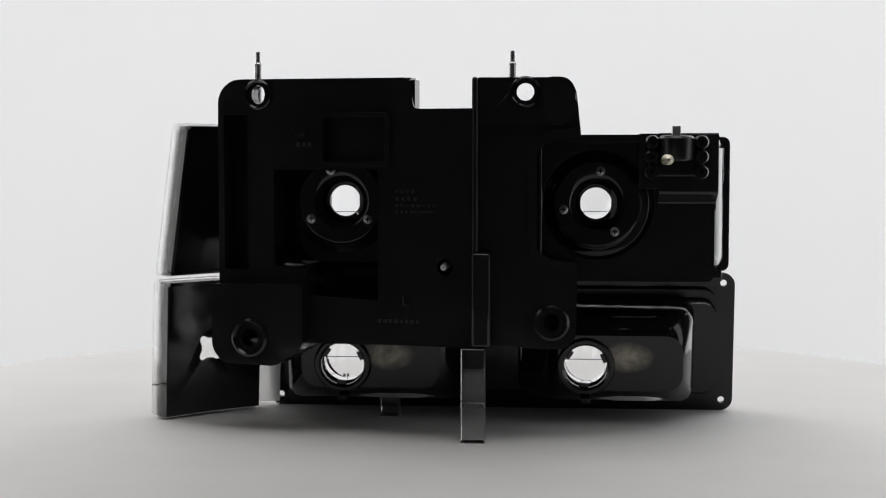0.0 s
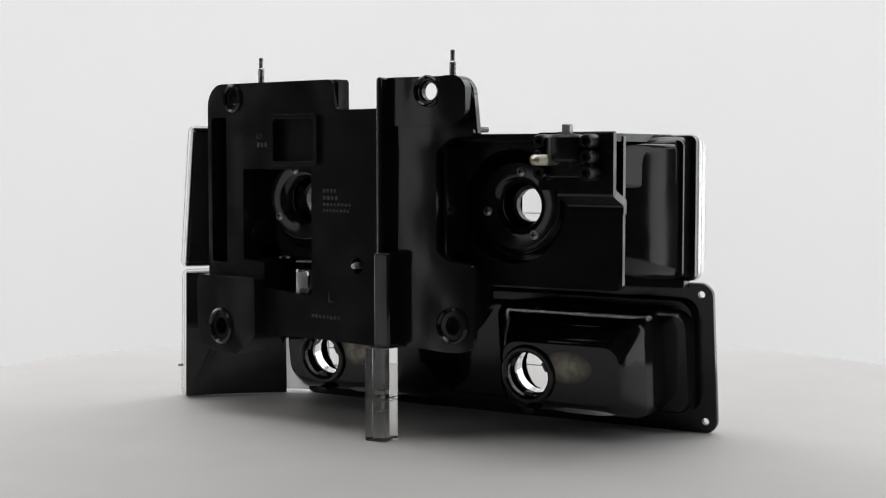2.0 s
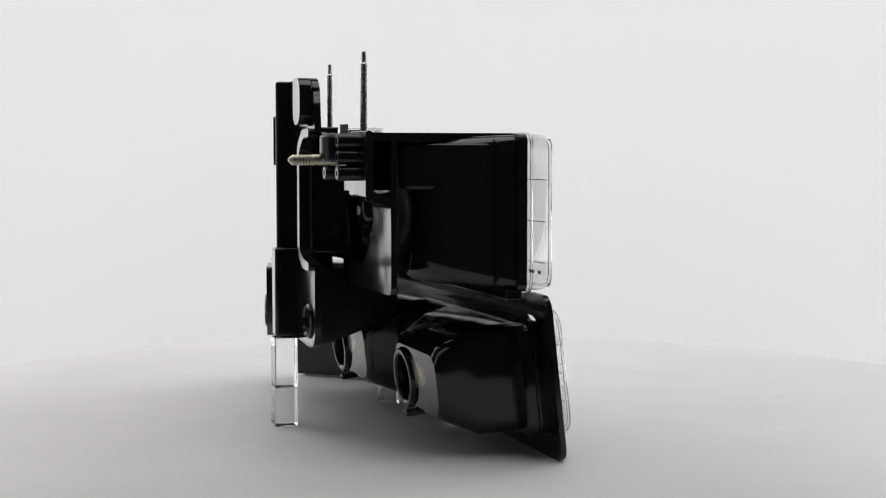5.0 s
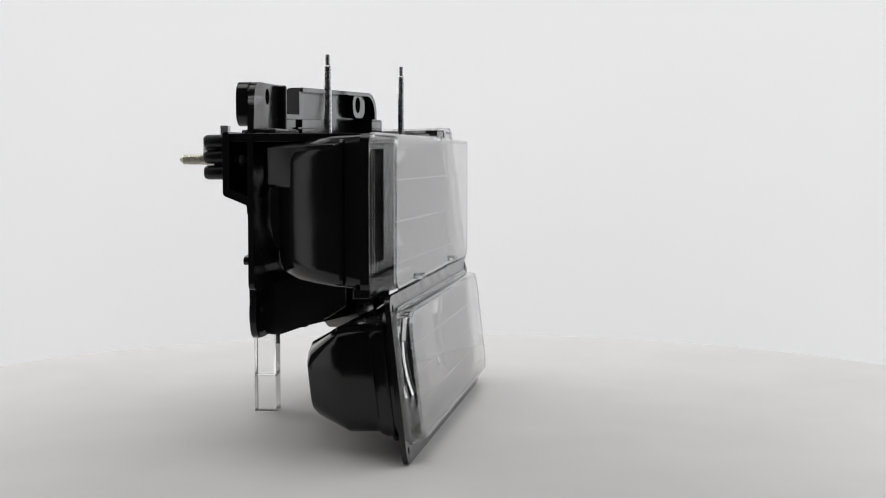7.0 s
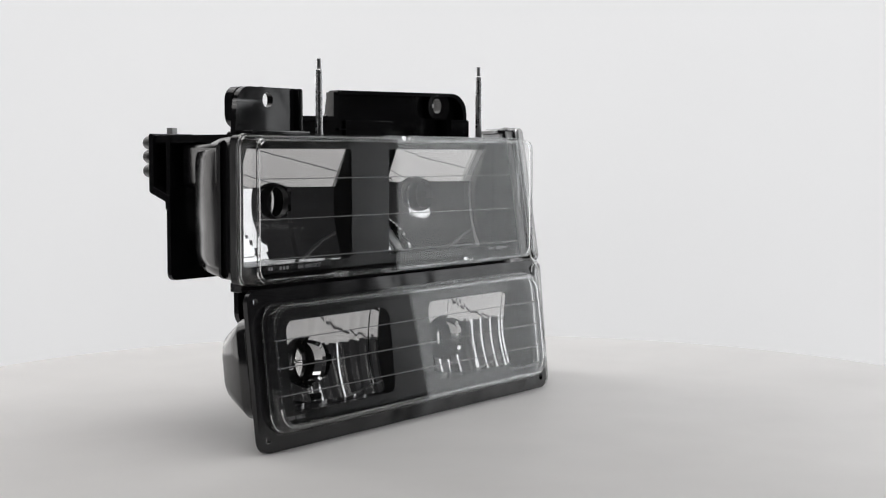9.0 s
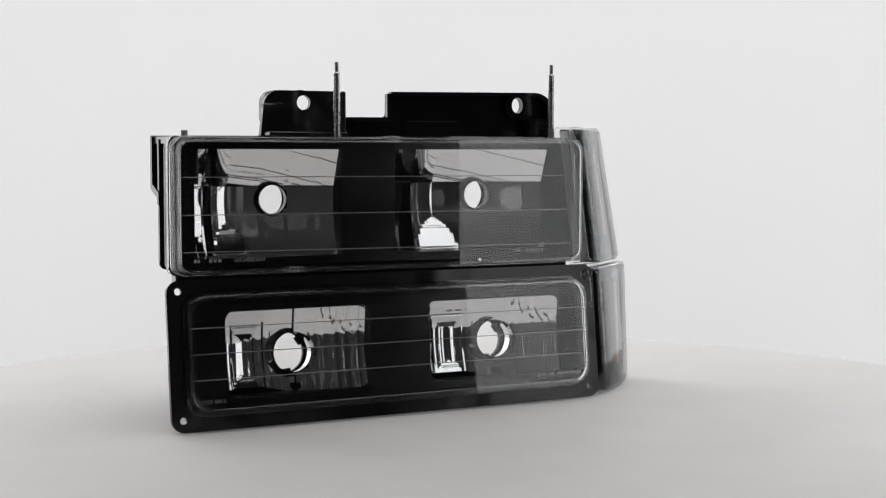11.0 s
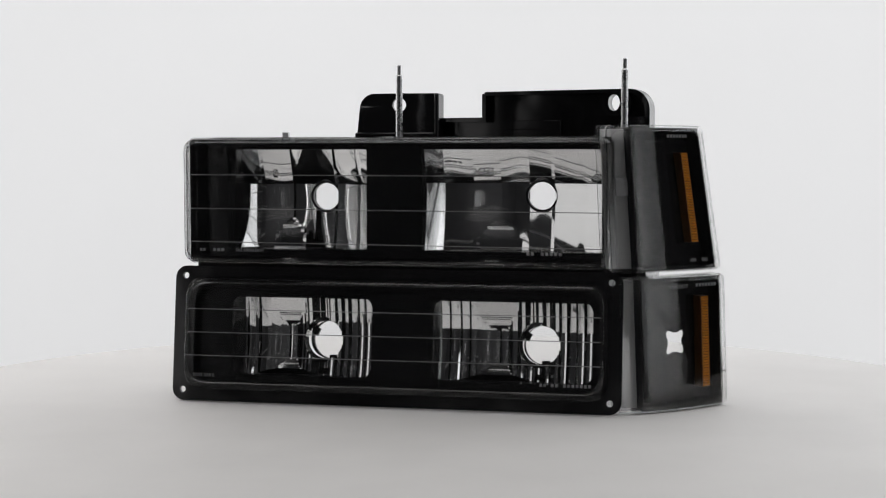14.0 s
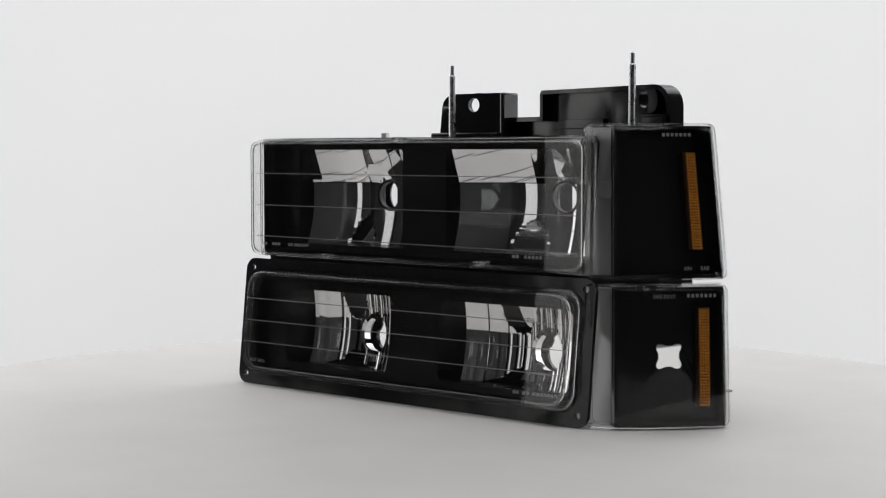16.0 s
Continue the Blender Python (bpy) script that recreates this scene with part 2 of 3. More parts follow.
def reflector(bm, skirt, cx, cz, rh, x0, x1, z0, z1, yb, yo, left, right, col, roof, base, rise, fall, put, flute=0.0):
    """A mirror bowl with a bulb hole: upright facets in a curved trough between a sloping roof and a sloping floor.
    left and right are the depths of its side edges; skirt takes the dark wall from its rim to the opening."""
    fine = 16 if flute else 8
    xs = [x0] + [x for x in (cx + n * col / fine for n in range(math.floor((x0 - cx) / col * fine), math.ceil((x1 - cx) / col * fine) + 1))
                 if x0 + 0.0002 < x < x1 - 0.0002] + [x1]
    zs = [z0 + (z1 - z0) * j / 110 for j in range(111)]

    mid = cx - 0.041

    def swing(d):
        return math.hypot(d, 0.02) - 0.02

    def bow(x):
        if x < mid:
            return (yb - left) * min(1.2, (x - mid) / (x0 - mid)) ** 2
        return (yb - right) * swing(x - mid) / swing(x1 - mid)

    def depth(x, z):
        dz = z - cz
        u = (x - cx) / col + 0.5
        n = math.floor(u)
        f = u - n
        a, b = bow(cx + (n - 0.5) * col), bow(cx + (n + 0.5) * col)
        lean = math.sin(n * 12.9898 + cx * 91.7) * 43758.5453
        lean = (lean - math.floor(lean) - 0.5) * 0.07
        wall = yb - 0.35 * (a + (b - a) * f) - 0.65 * bow(x) + lean * (f - 0.5) * col - 4.0 * dz * dz
        if flute:
            q = (x - cx) / flute
            f2 = q % 1.0
            swell = math.sin(math.floor(q) * 5.37 + cx * 33.1) * 9173.31
            wall -= (0.0004 + 0.0010 * (swell - math.floor(swell))) * 4 * f2 * (1 - f2)
        if dz > roof:
            slope = (dz - roof) * rise + 4.0 * roof * roof
            return min(wall, yb - 0.0012 - slope) if flute else wall + 4.0 * dz * dz - 0.0006 - slope
        if dz < -base:
            return min(wall, yb - 4.0 * base * base - (-dz - base) * fall)
        return wall
    grid = {}

    def vert(i, j):
        if (i, j) not in grid:
            grid[i, j] = bm.verts.new(put(xs[i], zs[j], max(depth(xs[i], zs[j]), yo)))
        return grid[i, j]
    for i in range(len(xs) - 1):
        for j in range(len(zs) - 1):
            xm, zm = (xs[i] + xs[i + 1]) / 2, (zs[j] + zs[j + 1]) / 2
            if math.hypot(xm - cx, zm - cz) < rh or depth(xm, zm) < yo:
                continue
            bm.faces.new((vert(i, j), vert(i + 1, j), vert(i + 1, j + 1), vert(i, j + 1)))
    ring = [(x, z0) for x in xs] + [(x1, z) for z in zs[1:]] + [(x, z1) for x in reversed(xs[:-1])] + [(x0, z) for z in reversed(zs[1:-1])]
    loft(skirt, [[put(x, z, max(depth(x, z), yo) + 0.0003) for x, z in ring], [put(x, z, yo - 0.0004) for x, z in ring]])
    return bm


def ring_xz(x0, x1, z0, z1, r, y, n=6, put=front):
    return [put(a, b, y) for a, b in rect(x0, x1, z0, z1, r, n)]


def screw(parent, x, y, z, axis=(0, 1, 0), r=0.0038):
    bm = B()
    turned(bm, (x, y, z), axis, [(r, 0), (r, 0.0012), (r * 0.75, 0.0022), (r * 0.3, 0.0026)], 20)
    s = part("screw", bm, STEEL, parent, "bright zinc cross-head screw")
    bm = B()
    box(bm, x - r * 0.62, x + r * 0.62, y + 0.0018, y + 0.0030, z - r * 0.14, z + r * 0.14)
    box(bm, x - r * 0.14, x + r * 0.14, y + 0.0018, y + 0.0030, z - r * 0.62, z + r * 0.62)
    part("drive_slot", bm, SATIN, s)


# ---------------------------------------------------------------- the setting
def setting():
    # round backdrop behind the table, open towards the camera
    bm = B()
    cols, rows_ = 72, 14
    grid = []
    for i in range(cols + 1):
        w = radians(28 + 124 * i / cols)
        col = []
        for j in range(rows_ + 1):
            z = -0.9 + 3.4 * j / rows_
            col.append(bm.verts.new((1.95 * math.cos(w), 1.95 * math.sin(w), z)))
        grid.append(col)
    for a, b in zip(grid, grid[1:]):
        for j in range(rows_):
            bm.faces.new((a[j], a[j + 1], b[j + 1], b[j]))
    me = bpy.data.meshes.new("backdrop")
    bm.to_mesh(me)
    bm.free()
    me.materials.append(GLOW_PAPER)
    for p in me.polygons:
        p.use_smooth = True
    ob = tagged(new("backdrop", me), "seamless white curved studio backdrop with an added even glow", "backdrop", kind="structure")
    s = ob.modifiers.new("thickness", "SOLIDIFY")
    s.thickness, s.offset = 0.01, 0
    for name, dims, mat, label in (
            ("floor", (-2.6, 2.6, -2.6, 2.6, -0.92, -0.9), FLOORM, "grey studio floor"),
            ("ceiling", (-2.6, 2.6, -2.6, 2.6, 2.9, 3.0), ROOM, "dark grey painted studio ceiling"),
            ("wall_north", (-2.6, 2.6, 2.6, 2.7, -0.9, 2.9), ROOM, "dark grey painted studio wall"),
            ("wall_south", (-2.6, 2.6, -2.7, -2.6, -0.9, 2.9), ROOM, "dark grey painted studio wall"),
            ("wall_east", (2.6, 2.7, -2.6, 2.6, -0.9, 2.9), ROOM, "dark grey painted studio wall"),
            ("wall_west", (-2.7, -2.6, -2.6, 2.6, -0.9, 2.9), ROOM, "dark grey painted studio wall")):
        bm = box(B(), *dims)
        bmesh.ops.recalc_face_normals(bm, faces=bm.faces)
        me = bpy.data.meshes.new(name)
        bm.to_mesh(me)
        bm.free()
        me.materials.append(mat)
        tagged(new(name, me), label, name.split("_")[0], kind="structure")


def build_turntable():
    t = thing("turntable", (0, 0, -0.9), "round white laminate turntable top on a white pedestal", "turntable")
    bm = B()
    turned(bm, (0, 0, 0), (0, 0, 1), [(0.545, -0.03), (0.553, -0.026), (0.553, -0.003), (0.5515, -0.0008), (0.549, 0)], 192)
    part("table_top", bm, TABLE, t)
    bm = B()
    turned(bm, (0, 0, 0), (0, 0, 1), [(0.30, -0.9), (0.30, -0.88), (0.16, -0.86), (0.16, -0.05), (0.25, -0.03)], 64)
    part("pedestal", bm, TABLE, t)
    return t


# ---------------------------------------------------------------- headlamp
PA = radians(12.66)


def panel_put(u, z, d):
    """The mounting panel's own axes: along it, up, and out of its back."""
    return Vector((u * math.cos(PA) + d * math.sin(PA), 0.1535 - u * math.sin(PA) + d * math.cos(PA), z))


def build_headlamp():
    h = thing("headlamp", (-0.05, 0.06, 0.1275), "black twin-bowl car headlamp with clear lens and rear mounting panel", "headlamp")
    LX0, LX1, LZ0, LZ1 = -0.2515, 0.1505, 0.1285, 0.2455
    bowls = ((-0.1345, 0.1895), (0.0775, 0.1912))

    # housing tray with two turned bowls behind
    bm = B()
    secs = [(0.0190, 0, 0.006), (0.0260, 0, 0.006), (0.0262, 0.003, 0.008), (0.050, 0.005, 0.012), (0.080, 0.011, 0.018), (0.093, 0.018, 0.020), (0.0970, 0.023, 0.020)]
    loft(bm, [ring_xz(LX0 + i * 1.6, LX1 - i * 1.6, LZ0 + i * 0.5, LZ1 - i * 0.3, r, y) for y, i, r in secs])
    holes = [circle(cx, cz, 0.034, 40) for cx, cz in bowls]
    prism(bm, rect(LX0 + 0.0365, LX1 - 0.0365, LZ0 + 0.0113, LZ1 - 0.0068, 0.02), 0.0950, 0.0975, front, holes)
    housing = part("housing", bm, BLACK, h, bevel=0.001)
    for cx, cz in bowls:
        bm = B()
        turned(bm, (cx, 0, cz), (0, 1, 0), [(0.0440, 0.0955), (0.0440, 0.0975), (0.0430, 0.0985), (0.0385, 0.1000), (0.0365, 0.1015),
               (0.0365, 0.1065), (0.0345, 0.1085), (0.0245, 0.1085), (0.0225, 0.1075), (0.0205, 0.1060), (0.0170, 0.1000),
               (0.0330, 0.0990), (0.0340, 0.0955)], 48, close=True)
        part("bowl", bm, BLACK, housing, bevel=0.0006)
    bm = B()
    box(bm, -0.2450, 0.1440, 0.0205, 0.0330, 0.1225, 0.1300)
    part("rest_lip", bm, BLACK, housing, bevel=0.0008)
    bm = B()
    prism(bm, [(-0.2450, 0.045), (-0.2150, 0.045), (-0.2150, 0.108), (-0.2215, 0.108)], 0.2045, 0.2385, lambda a, b, d: Vector((a, b, d)))
    part("side_arm", bm, BLACK, housing, bevel=0.003)
    bm = B()
    prism(bm, rounded([(-0.229, 0.022), (0.148, 0.022), (0.148, 0.085, 0.01), (0.10, 0.118, 0.02), (-0.03, 0.135), (-0.229, 0.136, 0.004)]),
          0.2400, 0.2462, lambda a, b, d: Vector((a, b, d)))
    part("top_deck", bm, BLACK, housing, bevel=0.001)

    # bezel and mirror bowls
    op = ((-0.2215, -0.0835, 0.1400, 0.2350), (-0.0300, 0.1382, 0.1400, 0.2350))
    bm = B()
    prism(bm, rect(LX0 + 0.004, LX1 - 0.004, LZ0 + 0.004, LZ1 - 0.004, 0.005), 0.0400, 0.0425, front,
          [rect(a, b, c, d, 0.002) for a, b, c, d in op])
    part("bezel", bm, BEZEL, h, "black inner bezel with two openings")
    for (cx, cz), (a, b, c, d) in zip(bowls, op):
        bm, skirt = B(), B()
        reflector(bm, skirt, cx, cz, 0.0140, a, b, c, d, 0.0945, 0.0420, 0.0620, 0.0600, 0.0255, 0.0120, 0.0215, 0.38, 0.42, front)
        part("reflector", bm, CHROME, h, "mirror-coated faceted reflector bowl", smooth=4)
        part("bowl_liner", skirt, BEZEL, h)
    for (cx, cz) in bowls:
        bm = B()
        turned(bm, (cx, 0, cz), (0, 1, 0), [(0.0158, 0.0870), (0.0158, 0.0800), (0.0147, 0.0780), (0.0132, 0.0795), (0.0132, 0.0855), (0.0142, 0.0865)], 40, close=True)
        part("bulb_collar", bm, SATIN, h)

    # clear lens: a front plate, and a rim with its flange
    bm = B()
    prism(bm, rect(LX0 + 0.0030, LX1 - 0.0030, LZ0 + 0.0030, LZ1 - 0.0030, 0.008), -0.0012, 0.0012)
    lens = part("lens", bm, CLEAR, h, "clear glossy plastic lens with fine horizontal lines", smooth=20)
    bm = B()
    prof = ((0.0190, -0.0012), (0.0165, -0.0012), (0.0160, 0.0002), (0.0050, 0.0006), (0.0015, 0.0012), (-0.0008, 0.0028), (-0.0014, 0.0042),
            (0.0002, 0.0046), (0.0030, 0.0040), (0.0060, 0.0032), (0.0160, 0.0030), (0.0190, 0.0026))
    rings = [ring_xz(LX0 + i, LX1 - i, LZ0 + i, LZ1 - i, 0.009, y) for y, i in prof]
    loft(bm, rings + [rings[0]])
    bmesh.ops.remove_doubles(bm, verts=bm.verts, dist=1e-7)
    part("lens_rim", bm, CLEAR, lens, "clear moulded lens rim and flange", smooth=50)
    for y0, i0, t in ((-0.0016, 0.0022, 0.0022), (0.0150, -0.0012, 0.0016)):
        bm = B()
        rings = [ring_xz(LX0 + i, LX1 - i, LZ0 + i, LZ1 - i, 0.009, y) for y, i in ((y0, i0), (y0, i0 + t), (y0 + t, i0 + t), (y0 + t, i0))]
        loft(bm, rings + [rings[0]])
        bmesh.ops.remove_doubles(bm, verts=bm.verts, dist=1e-7)
        part("rim_bead", bm, ACRYLIC, lens, smooth=50)
    for z0, z1 in ((0.2114, 0.2105), (0.1799, 0.1784), (0.1489, 0.1462)):
        bm = B()
        prism(bm, [(-0.2440, z0 - 0.00035), (0.1430, z1 - 0.00035), (0.1430, z1 + 0.00035), (-0.2440, z0 + 0.00035)], 0.0014, 0.0021)
        part("rib", bm, RIB, lens)
    for x, z in ((-0.053, 0.2440), (-0.1464, 0.1322), (0.0427, 0.1335)):
        bm = B()
        box(bm, x - 0.006, x + 0.006, -0.005, 0.004, z - 0.0022, z + 0.0022)
        turned(bm, (x, -0.006, z), (0, 1, 0), [(0.0022, 0), (0.0026, 0.002), (0.0026, 0.006)], 12)
        part("mould_tab", bm, ACRYLIC, lens, bevel=0.0006)
    bm = B()
    for k, (x0, w) in enumerate(((-0.235, 0.006), (-0.222, 0.012), (0.075, 0.008), (0.088, 0.020))):
        n = max(2, int(w / 0.0035))
        for i in range(n):
            box(bm, x0 + i * w / n, x0 + (i + 0.62) * w / n, 0.0014, 0.0019, 0.1400, 0.1426)
    tagged(part("moulded_mark", bm, PRINT, lens), kind="stuff")

    # rods with slim tips
    for x, y, top in ((0.1555, 0.0672, 0.3186), (-0.0646, 0.0925, 0.3166)):
        bm = B()
        turned(bm, (x, y, 0), (0, 0, 1), [(0.0032, 0.240), (0.0032, top - 0.0105), (0.0023, top - 0.0095), (0.0022, top - 0.0006), (0.0014, top)], 20)
        part("adjuster_rod", bm, ROD, h, "slim bare steel adjuster rod")

    # mounting panel: the big back plate
    P = panel_put
    bm = B()
    outline = rounded([(-0.0480, 0.0775, 0.003), (0.1120, 0.0745), (0.1120, 0.118), (0.1848, 0.118), (0.1848, 0.2925, 0.020), (0.0162, 0.2918, 0.006),
                       (0.0125, 0.2668, 0.004), (-0.0360, 0.2668), (-0.0360, 0.1525), (-0.0480, 0.1525, 0.002)])
    window = rounded([(0.1345, 0.2176, 0.002), (0.0432, 0.2176, 0.002), (0.0432, 0.1115, 0.002), (0.1060, 0.1150, 0.002), (0.1060, 0.1370, 0.003), (0.1345, 0.1385, 0.003)])
    window.reverse()
    slot = rect(0.1580, 0.1795, 0.1345, 0.2630, 0.002)
    recess = rect(0.0355, 0.0900, 0.2236, 0.2610, 0.002)
    pin_hole = circle(-0.0133, 0.1400, 0.0068, 24)
    eye = circle(0.1480, 0.2796, 0.0058, 24, 0.0078)
    prism(bm, outline, -0.004, 0.0, P, [window, slot, recess, pin_hole, eye])
    # rim that stiffens the plate on its front
    prism(bm, rounded([(0.0162, 0.2880), (0.1800, 0.2890, 0.018), (0.1800, 0.12), (0.1848, 0.12), (0.1848, 0.2925, 0.020), (0.0162, 0.2918)]), -0.0170, -0.0035, P)
    box(bm, -0.0480, 0.1120, -0.0350, -0.0035, 0.0755, 0.0795, lambda u, d, z: P(u, z, d))
    box(bm, 0.0125, 0.0165, -0.0150, -0.0035, 0.2668, 0.2900, lambda u, d, z: P(u, z, d))
    box(bm, -0.0360, 0.0165, -0.0150, -0.0035, 0.2625, 0.2668, lambda u, d, z: P(u, z, d))
    box(bm, 0.1555, 0.1580, -0.0200, -0.0035, 0.1345, 0.2630, lambda u, d, z: P(u, z, d))
    panel = part("mounting_panel", bm, BLACK, h, "glossy black plastic mounting panel with windows", bevel=0.0019, seg=3)

    bm = B()
    well = lambda u, d, z: P(u, z, d)
    box(bm, 0.1345, 0.1368, -0.0540, -0.0036, 0.1385, 0.2200, well)
    box(bm, 0.0405, 0.0432, -0.0440, -0.0036, 0.1115, 0.2200, well)
    box(bm, 0.0405, 0.1368, -0.0500, -0.0036, 0.2176, 0.2200, well)
    box(bm, 0.0405, 0.1060, -0.0440, -0.0036, 0.1090, 0.1115, well)
    box(bm, 0.1060, 0.1085, -0.0360, -0.0036, 0.1090, 0.1385, well)
    part("window_well", bm, BLACK, panel)
    bm = B()
    box(bm, 0.1570, 0.1805, -0.0240, -0.0210, 0.1330, 0.2645, well)
    box(bm, 0.1790, 0.1815, -0.0240, -0.0036, 0.1330, 0.2645, well)
    box(bm, 0.1570, 0.1805, -0.0240, -0.0036, 0.2630, 0.2655, well)
    part("slot_well", bm, BLACK, panel)
    bm = B()
    box(bm, 0.0330, 0.0925, -0.0075, -0.0035, 0.2210, 0.2635, lambda u, d, z: P(u, z, d))
    part("recess_floor", bm, BLACK, panel, bevel=0.0006)
    bm = B()
    prism(bm, rect(0.0325, 0.0930, 0.2206, 0.2640, 0.004), -0.0010, 0.0034, P, [rect(0.0362, 0.0893, 0.2243, 0.2603, 0.003)])
    part("recess_frame", bm, BLACK, panel, bevel=0.0015, seg=3)
    bm = B()
    box(bm, 0.0250, 0.0680, -0.0075, -0.0038, 0.2540, 0.2556, lambda u, d, z: P(u, z, d))
    part("front_rib", bm, BLACK, panel, bevel=0.0003)
    bm = B()
    turned(bm, P(0.1480, 0.2796, -0.0005), P(0, 0, 1) - P(0, 0, 0), [(0.0125, 0), (0.0125, 0.0018), (0.0112, 0.0030), (0.0098, 0.0018), (0.0098, 0)], 32, close=True)
    part("boss_ring", bm, BLACK, panel)
    bm = B()
    turned(bm, (-0.0770, 0.1506, 0.2800), (0, 1, 0), [(0.0125, 0), (0.0125, 0.0018), (0.0112, 0.0032), (0.0098, 0.0018), (0.0098, 0)], 32, close=True)
    part("boss_ring", bm, BLACK, panel)
    # sunk seat behind the eye hole, window walls
    bm = B()
    prism(bm, rect(0.136, 0.165, 0.2665, 0.2915, 0.010), -0.0125, -0.0042, P, [circle(0.1480, 0.2796, 0.0058, 24, 0.0078)])
    part("eye_seat", bm, BLACK, panel, bevel=0.001)
    # foot box with round boss
    bm = B()
    prism(bm, rounded([(0.1050, 0.0720, 0.010), (0.1300, 0.0560, 0.012), (0.1865, 0.0575, 0.018), (0.1865, 0.1230, 0.006), (0.1050, 0.1240, 0.004)]), -0.0300, 0.0120, P,
          [circle(0.1520, 0.0790, 0.0075, 20)])
    part("foot_box", bm, BLACK, panel, bevel=0.006, seg=4)
    bm = B()
    turned(bm, P(0.1520, 0.0790, 0.0118), P(0, 0, 1) - P(0, 0, 0), [(0.0160, 0), (0.0160, 0.0015), (0.0140, 0.0028), (0.0125, 0.0010), (0.0125, 0)], 32, close=True)
    part("boss_ring", bm, BLACK, panel)

    # column and right-hand bracket plate
    bm = B()
    box(bm, -0.0400, -0.0350, 0.1360, 0.1622, 0.0790, 0.2915)
    box(bm, -0.0500, -0.0350, 0.1160, 0.1660, 0.0770, 0.1520)
    part("column", bm, BLACK, panel, bevel=0.0022, seg=3)
    bm = B()
    outline = rounded([(-0.0380, 0.2915), (-0.0380, 0.0780), (-0.0900, 0.0740, 0.01), (-0.1180, 0.0745, 0.018), (-0.1190, 0.1440, 0.006), (-0.0990, 0.1460, 0.008), (-0.0865, 0.1530, 0.008),
                       (-0.0865, 0.2330, 0.008), (-0.1000, 0.2430, 0.008), (-0.1215, 0.2440, 0.003), (-0.1195, 0.2630, 0.003), (-0.1165, 0.2915, 0.016)])
    prism(bm, outline, 0.1430, 0.1485, front, [circle(-0.0770, 0.2800, 0.0070, 28), circle(-0.0985, 0.0955, 0.0065, 24, 0.0075)])
    part("bracket_plate", bm, BLACK, panel, bevel=0.0024, seg=3)
    bm = B()
    prism(bm, rounded([(-0.1185, 0.1440, 0.003), (-0.0990, 0.1460, 0.008), (-0.0865, 0.1530, 0.008), (-0.0865, 0.2330, 0.008), (-0.1000, 0.2430, 0.008), (-0.1205, 0.2440, 0.003),
                       (-0.1200, 0.2510, 0.003), (-0.0965, 0.2500, 0.010), (-0.0795, 0.2370, 0.010), (-0.0795, 0.1495, 0.010), (-0.0960, 0.1385, 0.010), (-0.1185, 0.1370, 0.003)]), 0.1478, 0.1535, front)
    part("edge_ridge", bm, BLACK, panel, bevel=0.0024, seg=3)
    bm = B()
    # depth walls round the bracket
    box(bm, -0.0905, -0.0865, 0.1150, 0.1450, 0.1500, 0.2360)
    box(bm, -0.1185, -0.0380, 0.1250, 0.1480, 0.2475, 0.2520)
    part("bracket_wall", bm, BLACK, panel, bevel=0.0014)
    bm = B()
    prism(bm, rounded([(-0.1160, 0.2530, 0.012), (-0.0380, 0.2530), (-0.0380, 0.2915, 0.003), (-0.1165, 0.2915, 0.017)]), 0.1455, 0.1510, front, [circle(-0.0770, 0.2800, 0.0085, 28)])
    prism(bm, rounded([(-0.1165, 0.2540, 0.014), (-0.0920, 0.2540, 0.010), (-0.0920, 0.2915, 0.006), (-0.1165, 0.2915, 0.017)]), 0.1500, 0.1595, front)
    part("lug", bm, BLACK, panel, bevel=0.003)
    bm = B()
    turned(bm, (-0.0985, 0.1484, 0.0955), (0, 1, 0), [(0.0145, 0), (0.0145, 0.0015), (0.0125, 0.0030), (0.0110, 0.0010), (0.0110, 0)], 32, close=True)
    part("boss_ring", bm, BLACK, panel)
    bm = B()
    side = lambda a, b, d: Vector((d, a, b))
    prism(bm, rounded([(0.1440, 0.1420), (0.1440, 0.0760, 0.008), (0.1300, 0.0755, 0.006), (0.0910, 0.0890), (0.0717, 0.1010, 0.003), (0.0717, 0.1270)]), -0.0920, -0.0870, side)
    part("gusset", bm, BLACK, panel, bevel=0.001)
    bm = B()
    prism(bm, rounded([(0.1440, 0.1420), (0.1440, 0.0780, 0.008), (0.1250, 0.0785, 0.006), (0.1150, 0.1400)]), -0.0440, -0.0390, side)
    part("gusset", bm, BLACK, panel, bevel=0.001)

    # adjuster plate with a stepped top
    bm = B()
    prism(bm, rounded([(-0.2300, 0.1265, 0.006), (-0.0900, 0.1265), (-0.0900, 0.2440), (-0.2300, 0.2440)]), 0.1130, 0.1175, front, [circle(-0.1356, 0.1895, 0.0455, 48)])
    prism(bm, rounded([(0.1368, 0.2475, 0.002), (0.1368, 0.1990, 0.003), (0.1180, 0.1915, 0.002), (0.1180, 0.1850), (0.1125, 0.1850), (0.1125, 0.1960, 0.002), (0.1315, 0.2035, 0.002), (0.1315, 0.2475, 0.002)], 3),
          -0.2308, -0.1840, side)
    box(bm, -0.1860, -0.1680, 0.1120, 0.1366, 0.2030, 0.2470)
    adj = part("adjuster_plate", bm, BLACK, panel, bevel=0.0014)
    bm = B()
    turned(bm, (-0.2020, 0.1310, 0.2262), (0, -1, 0), [(0.0040, 0), (0.0040, 0.002), (0.0030, 0.0032)], 16)
    part("rivet", bm, STEEL, adj, "small bright rivet head")

    # headlamp aim adjuster
    bm = B()
